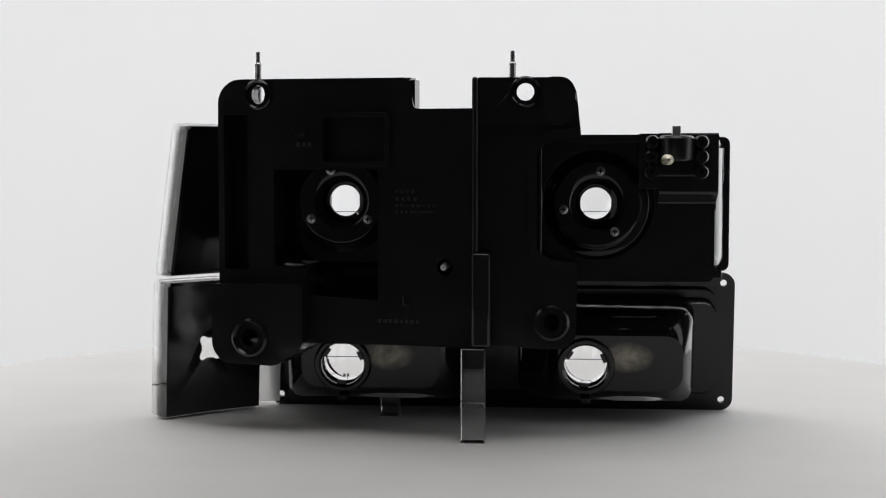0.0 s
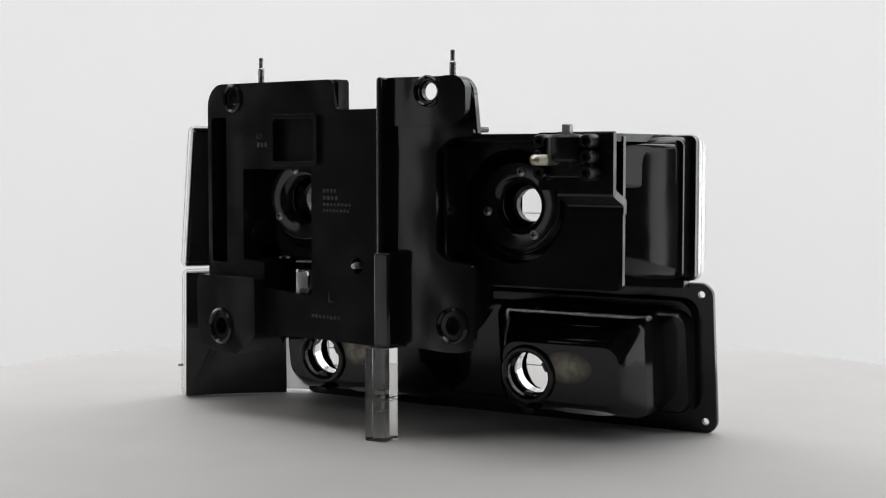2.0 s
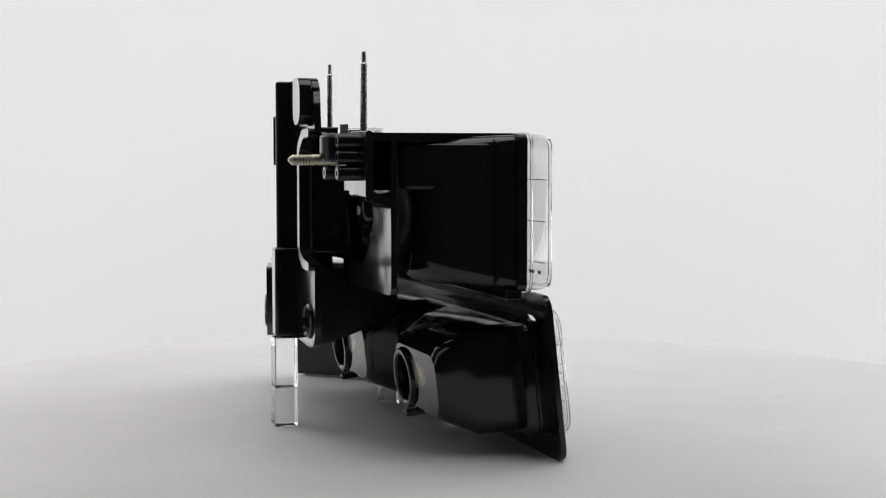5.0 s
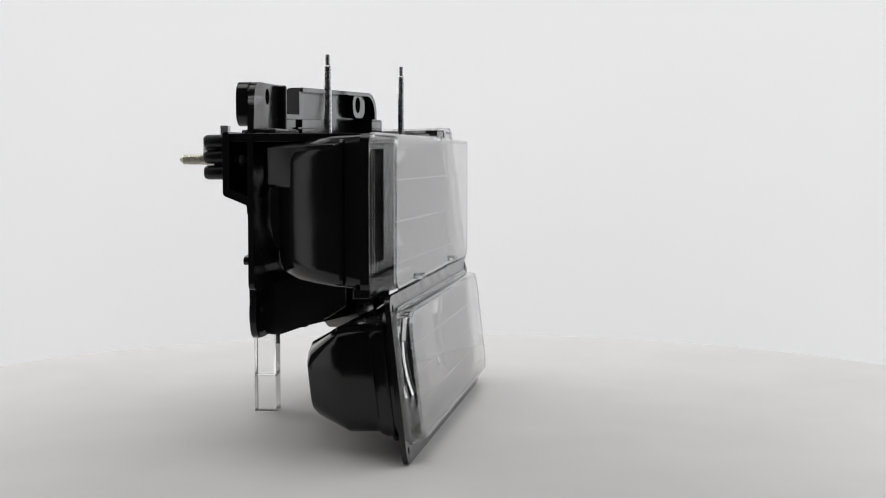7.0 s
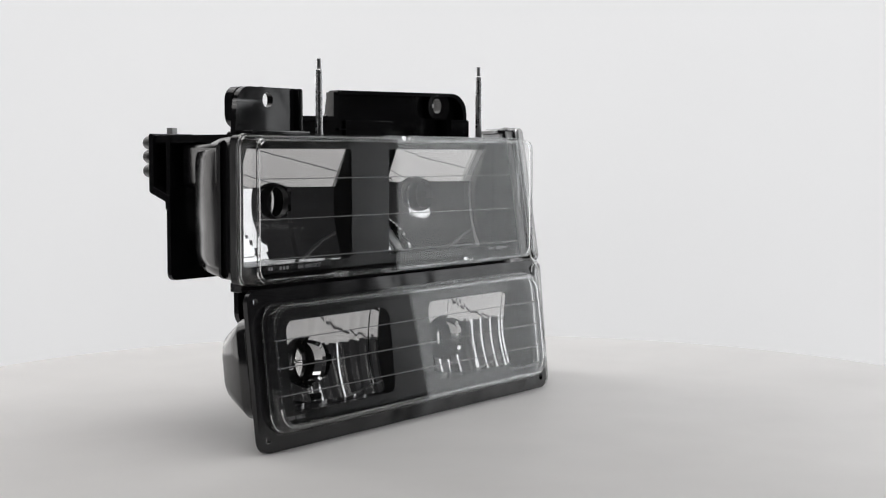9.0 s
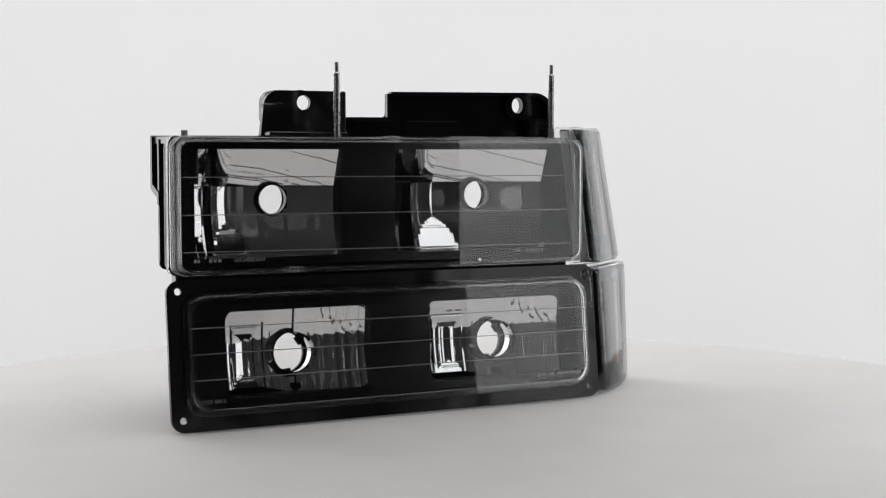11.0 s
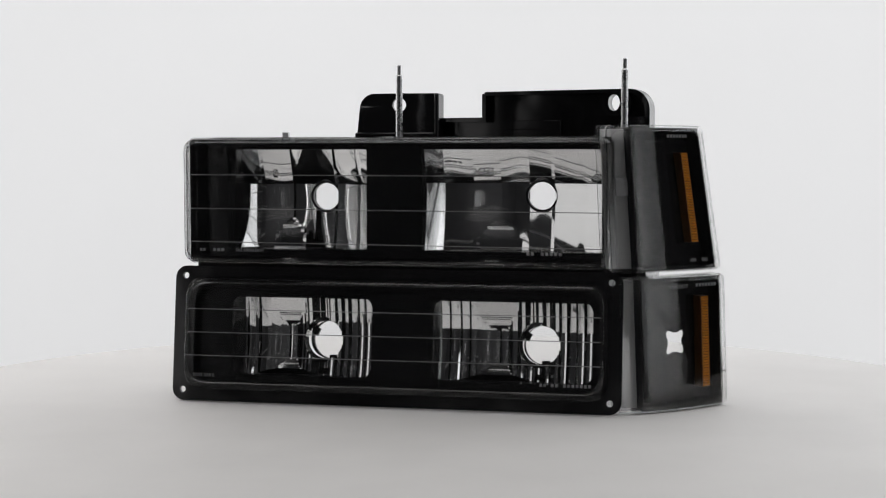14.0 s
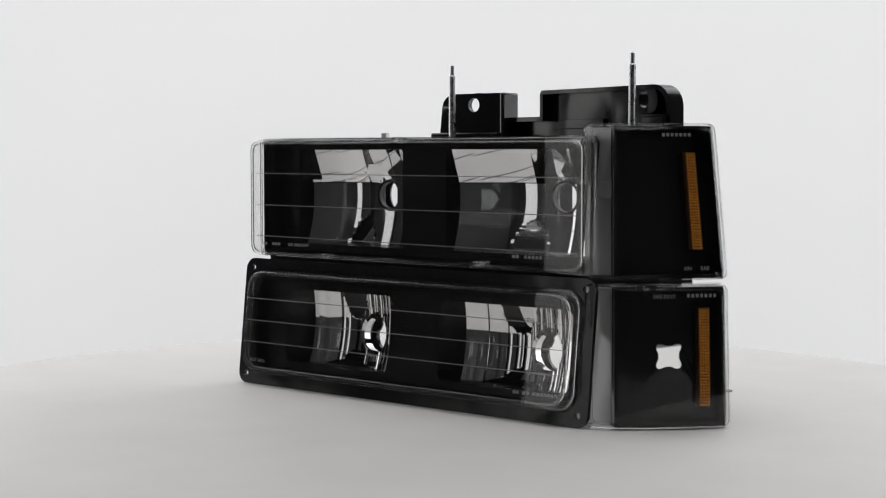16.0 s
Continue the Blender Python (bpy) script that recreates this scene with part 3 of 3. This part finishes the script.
    turned(bm, (-0.1965, 0.1480, 0), (0, 0, 1), [(0.0130, 0.2250), (0.0142, 0.2270), (0.0142, 0.2430), (0.0125, 0.2452), (0.0050, 0.2456)], 32)
    box(bm, -0.2180, -0.1750, 0.1362, 0.1480, 0.2130, 0.2320)
    a = part("aim_adjuster", bm, SATIN, h, "black ribbed aim adjuster block", bevel=0.0012)
    for x in (-0.2160, -0.1775):
        for z in (0.2165, 0.2285, 0.2400):
            bm = B()
            turned(bm, (x, 0.1362, z), (0, 1, 0), [(0.0056, 0), (0.0056, 0.0165), (0.0046, 0.0185), (0.0022, 0.0185), (0.0022, 0.0140)], 20)
            part("peg", bm, SATIN, a)
    bm = B()
    box(bm, -0.1998, -0.1932, 0.1412, 0.1478, 0.2440, 0.2530)
    part("drive_stub", bm, STEEL, a, "square grey metal drive stub", bevel=0.0006)
    bm = B()
    rows_ = [(0.0042, 0.0), (0.0042, 0.020)] + [(0.0036 + 0.0005 * (i % 2), 0.0205 + 0.0011 * i) for i in range(14)] + [(0.0026, 0.0370), (0.0012, 0.0385)]
    turned(bm, (-0.1880, 0.1460, 0.2262), (0, 1, 0), rows_, 18)
    part("adjuster_bolt", bm, BOLT, a, "pale zinc adjuster bolt")

    # small metal parts
    for x, y, z in ((0.1027, 0.1080, 0.1766), (0.0550, 0.1080, 0.1762), (0.0862, 0.1080, 0.2168), (-0.1376, 0.1080, 0.2168), (-0.1496, 0.1080, 0.1668), (-0.1075, 0.1080, 0.1850)):
        screw(h, x, y, z)
    bm = B()
    turned(bm, (-0.0125, 0.1300, 0.1402), (0, 1, 0), [(0.0028, 0), (0.0028, 0.0270), (0.0022, 0.0310), (0.0010, 0.0318)], 16)
    part("pivot_pin", bm, STEEL, h, "bright steel pivot pin end")
    # moulded marks on the panel
    bm = B()
    for u0, u1, z, hh in ((0.101, 0.116, 0.2365, 0.004), (-0.006, 0.030, 0.1880, 0.0022), (-0.004, 0.030, 0.1830, 0.0022),
                          (0.012, 0.030, 0.1990, 0.003), (0.010, 0.030, 0.1930, 0.003), (0.008, 0.045, 0.0940, 0.0028)):
        n = max(2, int((u1 - u0) / 0.0042))
        for i in range(n):
            a0 = u0 + (u1 - u0) * i / n
            box(bm, a0, a0 + (u1 - u0) / n * 0.62, -0.0002, 0.0003, z, z + hh, lambda u, d, zz: P(u, zz, d))
    tagged(part("moulded_mark", bm, MOULD, panel), kind="stuff")
    writing("12V", 0.0062, lambda a, b, d: P(0.1165 - a, 0.2440 + b, d), panel, MOULD)
    writing("L", 0.0120, lambda a, b, d: P(0.0230 - a, 0.1080 + b, d), panel, MOULD)
    writing("SAE HR80 DOT", 0.0042, lambda a, b, d: Vector((-0.2000 + a, 0.0016 - d, 0.1398 + b)), lens, PRINT)
    return h


# ---------------------------------------------------------------- lower lamp
LEAN = math.atan2(0.0141, 0.1247)


def low_put(a, b, d):
    """The lower lamp leans back: along it, up its face, and into its depth."""
    return Vector((a, -0.0112 + d * math.cos(LEAN) + b * math.sin(LEAN), 0.0004 + b * math.cos(LEAN) - d * math.sin(LEAN)))


def build_signal_lamp():
    s = thing("signal_lamp", (-0.05, 0.0, 0.0), "black twin-bulb signal lamp with clear lens, standing on edge", "signal lamp")
    P = low_put
    X0, X1, H = -0.2595, 0.1618, 0.1262
    bulbs = ((-0.1270, 0.0590), (0.0818, 0.0590))
    bm = B()
    prism(bm, rect(X0, X1, 0, H, 0.011), 0.0, 0.0042, P,
          [rect(-0.2400, 0.1410, 0.0170, 0.1090, 0.016)] + [circle(x, z, 0.0030, 16) for x, z in ((-0.2495, 0.0100), (-0.2495, 0.1170), (0.1515, 0.0100), (0.1515, 0.1170))])
    part("flange_plate", bm, BLACK, s, "black flange plate with four corner holes", bevel=0.0016)
    # back body
    bm = B()
    loft(bm, [ring_xz(-0.2420, 0.1440, c, d, 0.012, y, put=P) for y, c, d in ((0.0030, 0.0180, 0.1050), (0.0180, 0.0190, 0.1045), (0.0220, 0.0215, 0.1020))])
    gaps = [rect(a, b, 0.0255, 0.0980, 0.010) for a, b in ((-0.2220, -0.0680), (-0.0215, 0.1365))]
    prism(bm, rect(-0.2420, 0.1440, 0.0215, 0.1020, 0.012), 0.0205, 0.0222, P, gaps)
    # two lobes with flat backs, each round a bulb hole
    lobes = (((-0.2230, -0.0660), (-0.2200, -0.0900), (-0.2190, -0.0945), (-0.2120, -0.1000), (-0.2090, -0.1035)),
             ((-0.0225, 0.1380), (-0.0190, 0.1350), (-0.0180, 0.1340), (-0.0080, 0.1220), (-0.0020, 0.1180)))
    for ends, (x, z) in zip(lobes, bulbs):
        tall = ((0.0200, 0.0195, 0.1045, 0.012), (0.0510, 0.0215, 0.1035, 0.012), (0.0540, 0.0230, 0.1025, 0.012), (0.0760, 0.0340, 0.0930, 0.016), (0.0800, 0.0380, 0.0860, 0.014))
        loft(bm, [ring_xz(a, b, c, d, r, y, put=P) for (a, b), (y, c, d, r) in zip(ends, tall)])
        prism(bm, rect(*ends[-1], 0.0380, 0.0860, 0.014), 0.0780, 0.0800, P, [circle(x, z, 0.0185, 36)])
    body = part("body", bm, BLACK_SHEEN, s, "glossy black moulded back body", bevel=0.001)
    for x, z in bulbs:
        c = P(x, z, 0.0)
        ax = P(0, 0, 1) - P(0, 0, 0)
        bm = B()
        turned(bm, c, ax, [(0.0250, 0.0770), (0.0250, 0.0805), (0.0235, 0.0835), (0.0205, 0.0835), (0.0186, 0.0820), (0.0186, 0.0770)], 44, close=True)
        part("bulb_socket", bm, BLACK, body, bevel=0.0006)
        for k in range(3):
            bm = B()
            w = radians(35 + 120 * k)
            e1 = Vector((math.cos(w), math.sin(w)))
            e2 = Vector((-e1.y, e1.x))
            q = [Vector((x, z)) + e1 * r + e2 * t for r, t in ((0.0150, -0.004), (0.0190, -0.004), (0.0190, 0.004), (0.0150, 0.004))]
            prism(bm, [(v.x, v.y) for v in q], 0.0775, 0.0797, P)
            part("bayonet_tab", bm, BLACK, body)
    for x in (-0.1270, 0.0818):
        bm = B()
        prism(bm, rect(x - 0.004, x + 0.004, 0.0270, 0.0320), 0.0500, 0.0840, P)
        part("clip", bm, BLACK, body, bevel=0.0008)
    # mirror bowls
    op = ((-0.2060, -0.0700, 0.0250, 0.0990), (-0.0120, 0.1345, 0.0250, 0.0990))
    bm = B()
    prism(bm, rect(-0.2440, 0.1455, 0.0150, 0.1125, 0.014), 0.0105, 0.0124, P, [rect(a, b, c, d, 0.010) for a, b, c, d in op])
    part("bezel", bm, BEZEL, s, "black inner bezel with two openings")
    for (x, z), (a, b, c, d) in zip(bulbs, op):
        bm, skirt = B(), B()
        reflector(bm, skirt, x, z, 0.0185, a, b, c, d, 0.0745, 0.0120, 0.0520, 0.0270, 0.0250, 0.0130, 0.0150, 0.36, 0.42, P, flute=0.0085)
        part("reflector", bm, CHROME, s, "mirror-coated reflector bowl with fine upright flutes", smooth=4)
        part("bowl_liner", skirt, BEZEL, s)
        bm = B()
        turned(bm, P(x, z, 0), P(0, 0, 1) - P(0, 0, 0), [(0.0228, 0.0680), (0.0228, 0.0590), (0.0208, 0.0560), (0.0180, 0.0580), (0.0183, 0.0670), (0.0195, 0.0680)], 44, close=True)
        part("bulb_collar", bm, CHROME, s)
    # clear lens
    bm = B()
    prism(bm, rect(-0.2430, 0.1445, 0.0165, 0.1110, 0.014, 8), -0.0118, -0.0096, P)
    lens = part("lens", bm, CLEAR, s, "clear plastic lens with fine horizontal lines", smooth=20)
    bm = B()
    prof = ((0.0, -0.0020), (-0.0016, -0.0020), (-0.0018, 0.0), (-0.0085, 0.0006), (-0.0108, 0.0016), (-0.0121, 0.0036), (-0.0118, 0.0046), (-0.0094, 0.0044), (-0.0070, 0.0034), (-0.0018, 0.0030), (0.0, 0.0030))
    rings = [ring_xz(-0.2460 + i, 0.1475 - i, 0.0135 + i, 0.1140 - i, 0.016, y, 8, P) for y, i in prof]
    loft(bm, rings + [rings[0]])
    bmesh.ops.remove_doubles(bm, verts=bm.verts, dist=1e-7)
    part("lens_rim", bm, CLEAR, lens, "clear moulded lens rim", smooth=50)
    for y0, i0, t in ((-0.0124, 0.0026, 0.0020), (-0.0034, -0.0004, 0.0016)):
        bm = B()
        rings = [ring_xz(-0.2460 + i, 0.1475 - i, 0.0135 + i, 0.1140 - i, 0.016, y, 8, P) for y, i in ((y0, i0), (y0, i0 + t), (y0 + t, i0 + t), (y0 + t, i0))]
        loft(bm, rings + [rings[0]])
        bmesh.ops.remove_doubles(bm, verts=bm.verts, dist=1e-7)
        part("rim_bead", bm, ACRYLIC, lens, smooth=50)
    for z0, z1 in ((0.0857, 0.0857), (0.0640, 0.0640), (0.0425, 0.0425)):
        bm = B()
        prism(bm, [(-0.2420, z0 - 0.00035), (0.1430, z1 - 0.00035), (0.1430, z1 + 0.00035), (-0.2420, z0 + 0.00035)], -0.0094, -0.0087, P)
        part("rib", bm, RIB, lens)
    bm = B()
    for x0, w in ((0.0900, 0.007), (0.1000, 0.008), (0.1110, 0.026)):
        n = max(2, int(w / 0.0035))
        for i in range(n):
            box(bm, x0 + i * w / n, x0 + (i + 0.62) * w / n, -0.0094, -0.0090, 0.0235, 0.0262, lambda a, d, b: P(a, b, d))
    tagged(part("moulded_mark", bm, PRINT, lens), kind="stuff")
    writing("DOT SAE L", 0.0044, lambda a, b, d: P(-0.2360 + a, 0.0230 + b, -0.0092 - d), lens, PRINT)
    return s


# ---------------------------------------------------------------- corner lamps
def corner_put(low, high, z0, z1, bulge):
    """Axes of a corner lamp: along its face, up, and outwards; low and high are its end points in plan at the bottom and the top."""
    def put(s, z, out):
        f = (z - z0) / (z1 - z0)
        a = Vector(low[0]).lerp(Vector(high[0]), f)
        b = Vector(low[1]).lerp(Vector(high[1]), f)
        d = (b - a).normalized()
        n = Vector((d.y, -d.x))
        p = a.lerp(b, s) + n * (out + bulge * (1 - (2 * s - 1) ** 2) - 0.007 * max(0.0, 1 - s / 0.22) ** 2)
        return Vector((p.x, p.y, z))
    return put


def curved(bm, put, s0, s1, z0, z1, o0, o1, n=14, hole=None):
    """A slab that follows a lamp's curve."""
    rings = []
    for i in range(n + 1):
        s = s0 + (s1 - s0) * i / n
        rings.append([put(s, z0, o0), put(s, z0, o1), put(s, z1, o1), put(s, z1, o0)])
    return loft(bm, rings, True, True)


def build_corner_lamp(name, label, low, high, z0, z1, amber, socket, words):
    mid = [(low[0][k] + low[1][k]) / 2 for k in (0, 1)]
    c = thing(name, (mid[0], mid[1], z0), label, "corner lamp", "corner lamps")
    put = corner_put(low, high, z0, z1, 0.0065)
    # clear cover: front skin, rounded rim and side walls
    bm = B()
    def skin(i, out, n=16, r=0.006):
        pts = []
        w = 0.120
        for s, z in rect(i, w - i, z0 + i, z1 - i, r, 5):
            pts.append((s / w, z))
        dense = []
        for k, (a, b) in enumerate(pts):
            a2, b2 = pts[(k + 1) % len(pts)]
            m = 14 if abs(a2 - a) > 0.3 else 1
            for j in range(m):
                dense.append((a + (a2 - a) * j / m, b + (b2 - b) * j / m))
        return [put(a, b, out) for a, b in dense]
    rings = [skin(0.0, -0.0160), skin(0.0, -0.0140), skin(0.0006, -0.0138), skin(0.0006, -0.0035), skin(0.0022, -0.0008), skin(0.005, 0.0)]
    loft(bm, rings)
    lens = part("lens", bm, COVER, c, "clear wrap-round plastic lens", solid=0.0024, smooth=50)
    bm = B()
    curved(bm, put, 0.036, 0.964, z0 + 0.0045, z1 - 0.0045, -0.0024, 0.0)
    part("lens_face", bm, COVER, lens)
    bm = B()
    curved(bm, put, 0.020, 0.190, z0 + 0.004, z1 - 0.004, -0.0135, -0.0115, 6)
    part("lens_return", bm, FROST, lens, "frosted inner return of the clear cover", bevel=0.0006)
    # black inner housing: back wall, side walls
    bm = B()
    s0, s1, a0, a1 = 0.215, 0.950, z0 + 0.0046, z1 - 0.0055
    if socket:
        sc, zc, sr = socket
        outline = [(s0 * 0.12, a0), (s1 * 0.12, a0), (s1 * 0.12, a1), (s0 * 0.12, a1)]
        star = []
        for k in range(40):
            w = 2 * math.pi * k / 40
            r = sr * (0.85 + 0.27 * max(-0.5, math.cos(4 * (w - math.pi / 4))))
            star.append((sc * 0.12 + r * math.cos(w), zc + r * math.sin(w)))
        dense = []
        for k, (a, b) in enumerate(outline):
            a2, b2 = outline[(k + 1) % 4]
            m = 16 if abs(a2 - a) > 0.02 else 1
            for j in range(m):
                dense.append((a + (a2 - a) * j / m, b + (b2 - b) * j / m))
        prism(bm, dense, -0.0215, -0.0190, lambda a, b, d: put(a / 0.12, b, d), [star])
    else:
        curved(bm, put, s0, s1, a0, a1, -0.0215, -0.0190)
    curved(bm, put, s0 - 0.02, s0, a0, a1, -0.0215, -0.0040, 2)
    curved(bm, put, s1, s1 + 0.015, a0, a1, -0.0215, -0.0040, 2)
    curved(bm, put, s0 - 0.02, s1 + 0.015, a0 - 0.003, a0, -0.0215, -0.0040)
    curved(bm, put, s0 - 0.02, s1 + 0.015, a1, a1 + 0.003, -0.0260, -0.0040)
    part("inner_housing", bm, BLACK, c, "glossy black inner housing", bevel=0.0008)

    def band(s_a, s_b, z_a, z_b, out, r, t):
        """A slim bead along a rounded frame."""
        loops = []
        for i, o in ((0, 0), (t, 0), (t, t), (0, t)):
            pts = rect(s_a * 0.12 + i, s_b * 0.12 - i, z_a + i, z_b - i, r, 5)
            run = []
            for k, (p, q) in enumerate(pts):
                p2, q2 = pts[(k + 1) % len(pts)]
                m = 12 if abs(p2 - p) > 0.03 else 1
                run += [put((p + (p2 - p) * j / m) / 0.12, q + (q2 - q) * j / m, out + o) for j in range(m)]
            loops.append(run)
        return loft(B(), loops + [loops[0]])
    bm = band(s0 - 0.02, s1 + 0.015, a0 - 0.001, a1 + 0.001, -0.0042, 0.006, 0.0011)
    bmesh.ops.remove_doubles(bm, verts=bm.verts, dist=1e-7)
    part("housing_rim", bm, ACRYLIC, lens, "clear bead round the black interior")
    bm = band(0.0, 1.0, z0 + 0.0002, z1 - 0.0002, -0.0030, 0.006, 0.0012)
    bmesh.ops.remove_doubles(bm, verts=bm.verts, dist=1e-7)
    part("cover_bead", bm, ACRYLIC, lens)
    # amber side reflector with a fine grid of prisms
    (sa, za), (sb, zb) = amber
    bm = B()
    rows_n, cols_n = 34, 4
    for j in range(rows_n):
        f = (j + 0.5) / rows_n
        sc_, zc_ = sa + (sb - sa) * f, za + (zb - za) * f
        for i in range(cols_n):
            s_ = sc_ + (i - 1.5) * 0.018
            hz = abs(zb - za) / rows_n * 0.42
            q = [put(s_ - 0.0078, zc_ - hz, -0.0090), put(s_ + 0.0078, zc_ - hz, -0.0090), put(s_ + 0.0078, zc_ + hz, -0.0090), put(s_ - 0.0078, zc_ + hz, -0.0090)]
            top = put(s_, zc_, -0.0075)
            vs = [bm.verts.new(p) for p in q]
            t = bm.verts.new(top)
            for k in range(4):
                bm.faces.new((vs[k], vs[(k + 1) % 4], t))
            bm.faces.new(vs)
    strip = tagged(part("side_reflector", bm, AMBER, c, "amber prismatic side reflector strip", smooth=10), kind="stuff")
    bm = B()
    q0, q1 = (sa, za), (sb, zb)
    rings = []
    for s_, z_ in (q0, q1):
        rings.append([put(s_ - 0.042, z_, -0.0195), put(s_ + 0.042, z_, -0.0195), put(s_ + 0.042, z_, -0.0091), put(s_ - 0.042, z_, -0.0091)])
    loft(bm, rings, True, True)
    part("reflector_base", bm, DEEP, strip)
    # small tabs on the cover
    bm = B()
    zt = z0 + 0.52 * (z1 - z0)
    if socket:
        zt = z0 + 0.030
        curved(bm, put, 0.985, 1.025, zt - 0.0007, zt + 0.0007, -0.0120, -0.0060, 2)
    else:
        curved(bm, put, 0.10, 0.19, zt, zt + 0.0160, -0.0130, -0.0105, 2)
    part("cover_tab", bm, RIB, lens)
    # moulded words and marks on the cover
    for text, sA, z, size in words:
        writing(text, size, lambda a, b, d: put(sA + a / 0.12, z + b, -0.0028 + d), lens, PRINT)
    bm = B()
    sA, sB, z = (0.56, 0.80, z1 - 0.010) if not socket else (0.70, 0.92, z1 - 0.010)
    for i in range(7):
        a = sA + (sB - sA) * i / 7
        curved(bm, put, a, a + (sB - sA) / 7 * 0.6, z - 0.0014, z + 0.0014, -0.0030, -0.0026, 1)
    tagged(part("moulded_mark", bm, PRINT, lens), kind="stuff")
    return c


# ---------------------------------------------------------------- acrylic blocks
def build_block(x, y, z0, z1, w, d, turn, label):
    b = thing("acrylic_block", (x, y, z0), label, "support block", "acrylic support blocks")
    bm = B()
    m = Matrix.Rotation(radians(turn), 4, "Z")
    box(bm, -w / 2, w / 2, -d / 2, d / 2, z0, z1, lambda a, e, f: Vector((x, y, 0)) + m @ Vector((a, e, f)))
    part("block_body", bm, ACRYLIC, b, bevel=0.0006)
    return b


setting()
MOVING = [build_turntable(), build_headlamp(), build_signal_lamp()]
MOVING.append(build_corner_lamp("upper_corner_lamp", "clear corner lamp with black interior and amber strip, stacked on another",
                                ((0.1564, -0.0060), (0.2456, 0.0785)), ((0.1487, 0.0095), (0.2262, 0.0880)), 0.1245, 0.2570, ((0.80, 0.150), (0.79, 0.232)), None, (("SAE", 0.80, 0.1330, 0.0048), ("AN", 0.68, 0.1330, 0.0048))))
MOVING.append(build_corner_lamp("lower_corner_lamp", "clear corner lamp with black interior, bulb hole and amber strip",
                                ((0.1627, -0.0138), (0.2528, 0.0715)), ((0.1565, -0.0050), (0.2485, 0.0725)), 0.0005, 0.1222, ((0.83, 0.018), (0.83, 0.101)), (0.595, 0.0594, 0.0125), (("SAE DOT", 0.46, 0.1100, 0.0048),)))
MOVING.append(build_block(-0.0360, 0.1560, 0.0, 0.0328, 0.0192, 0.0192, 0, "clear acrylic block standing on the white turntable"))
MOVING.append(build_block(-0.0360, 0.1560, 0.0329, 0.0755, 0.0192, 0.0192, 0, "clear acrylic block stacked under the mounting panel"))
MOVING.append(build_block(0.0445, 0.0400, 0.0, 0.0190, 0.0165, 0.0165, 0, "small clear acrylic block under the signal lamp"))


# ---------------------------------------------------------------- the turn of the table
def motions():
    for ob in MOVING:
        base = Matrix.Translation(ob["base"])
        walk(ob, [(k * 0.5, pose(0, 0, 0, 0, 0, -13.380 * (k * 0.5 - 13.099)) @ base) for k in range(33)])


motions()
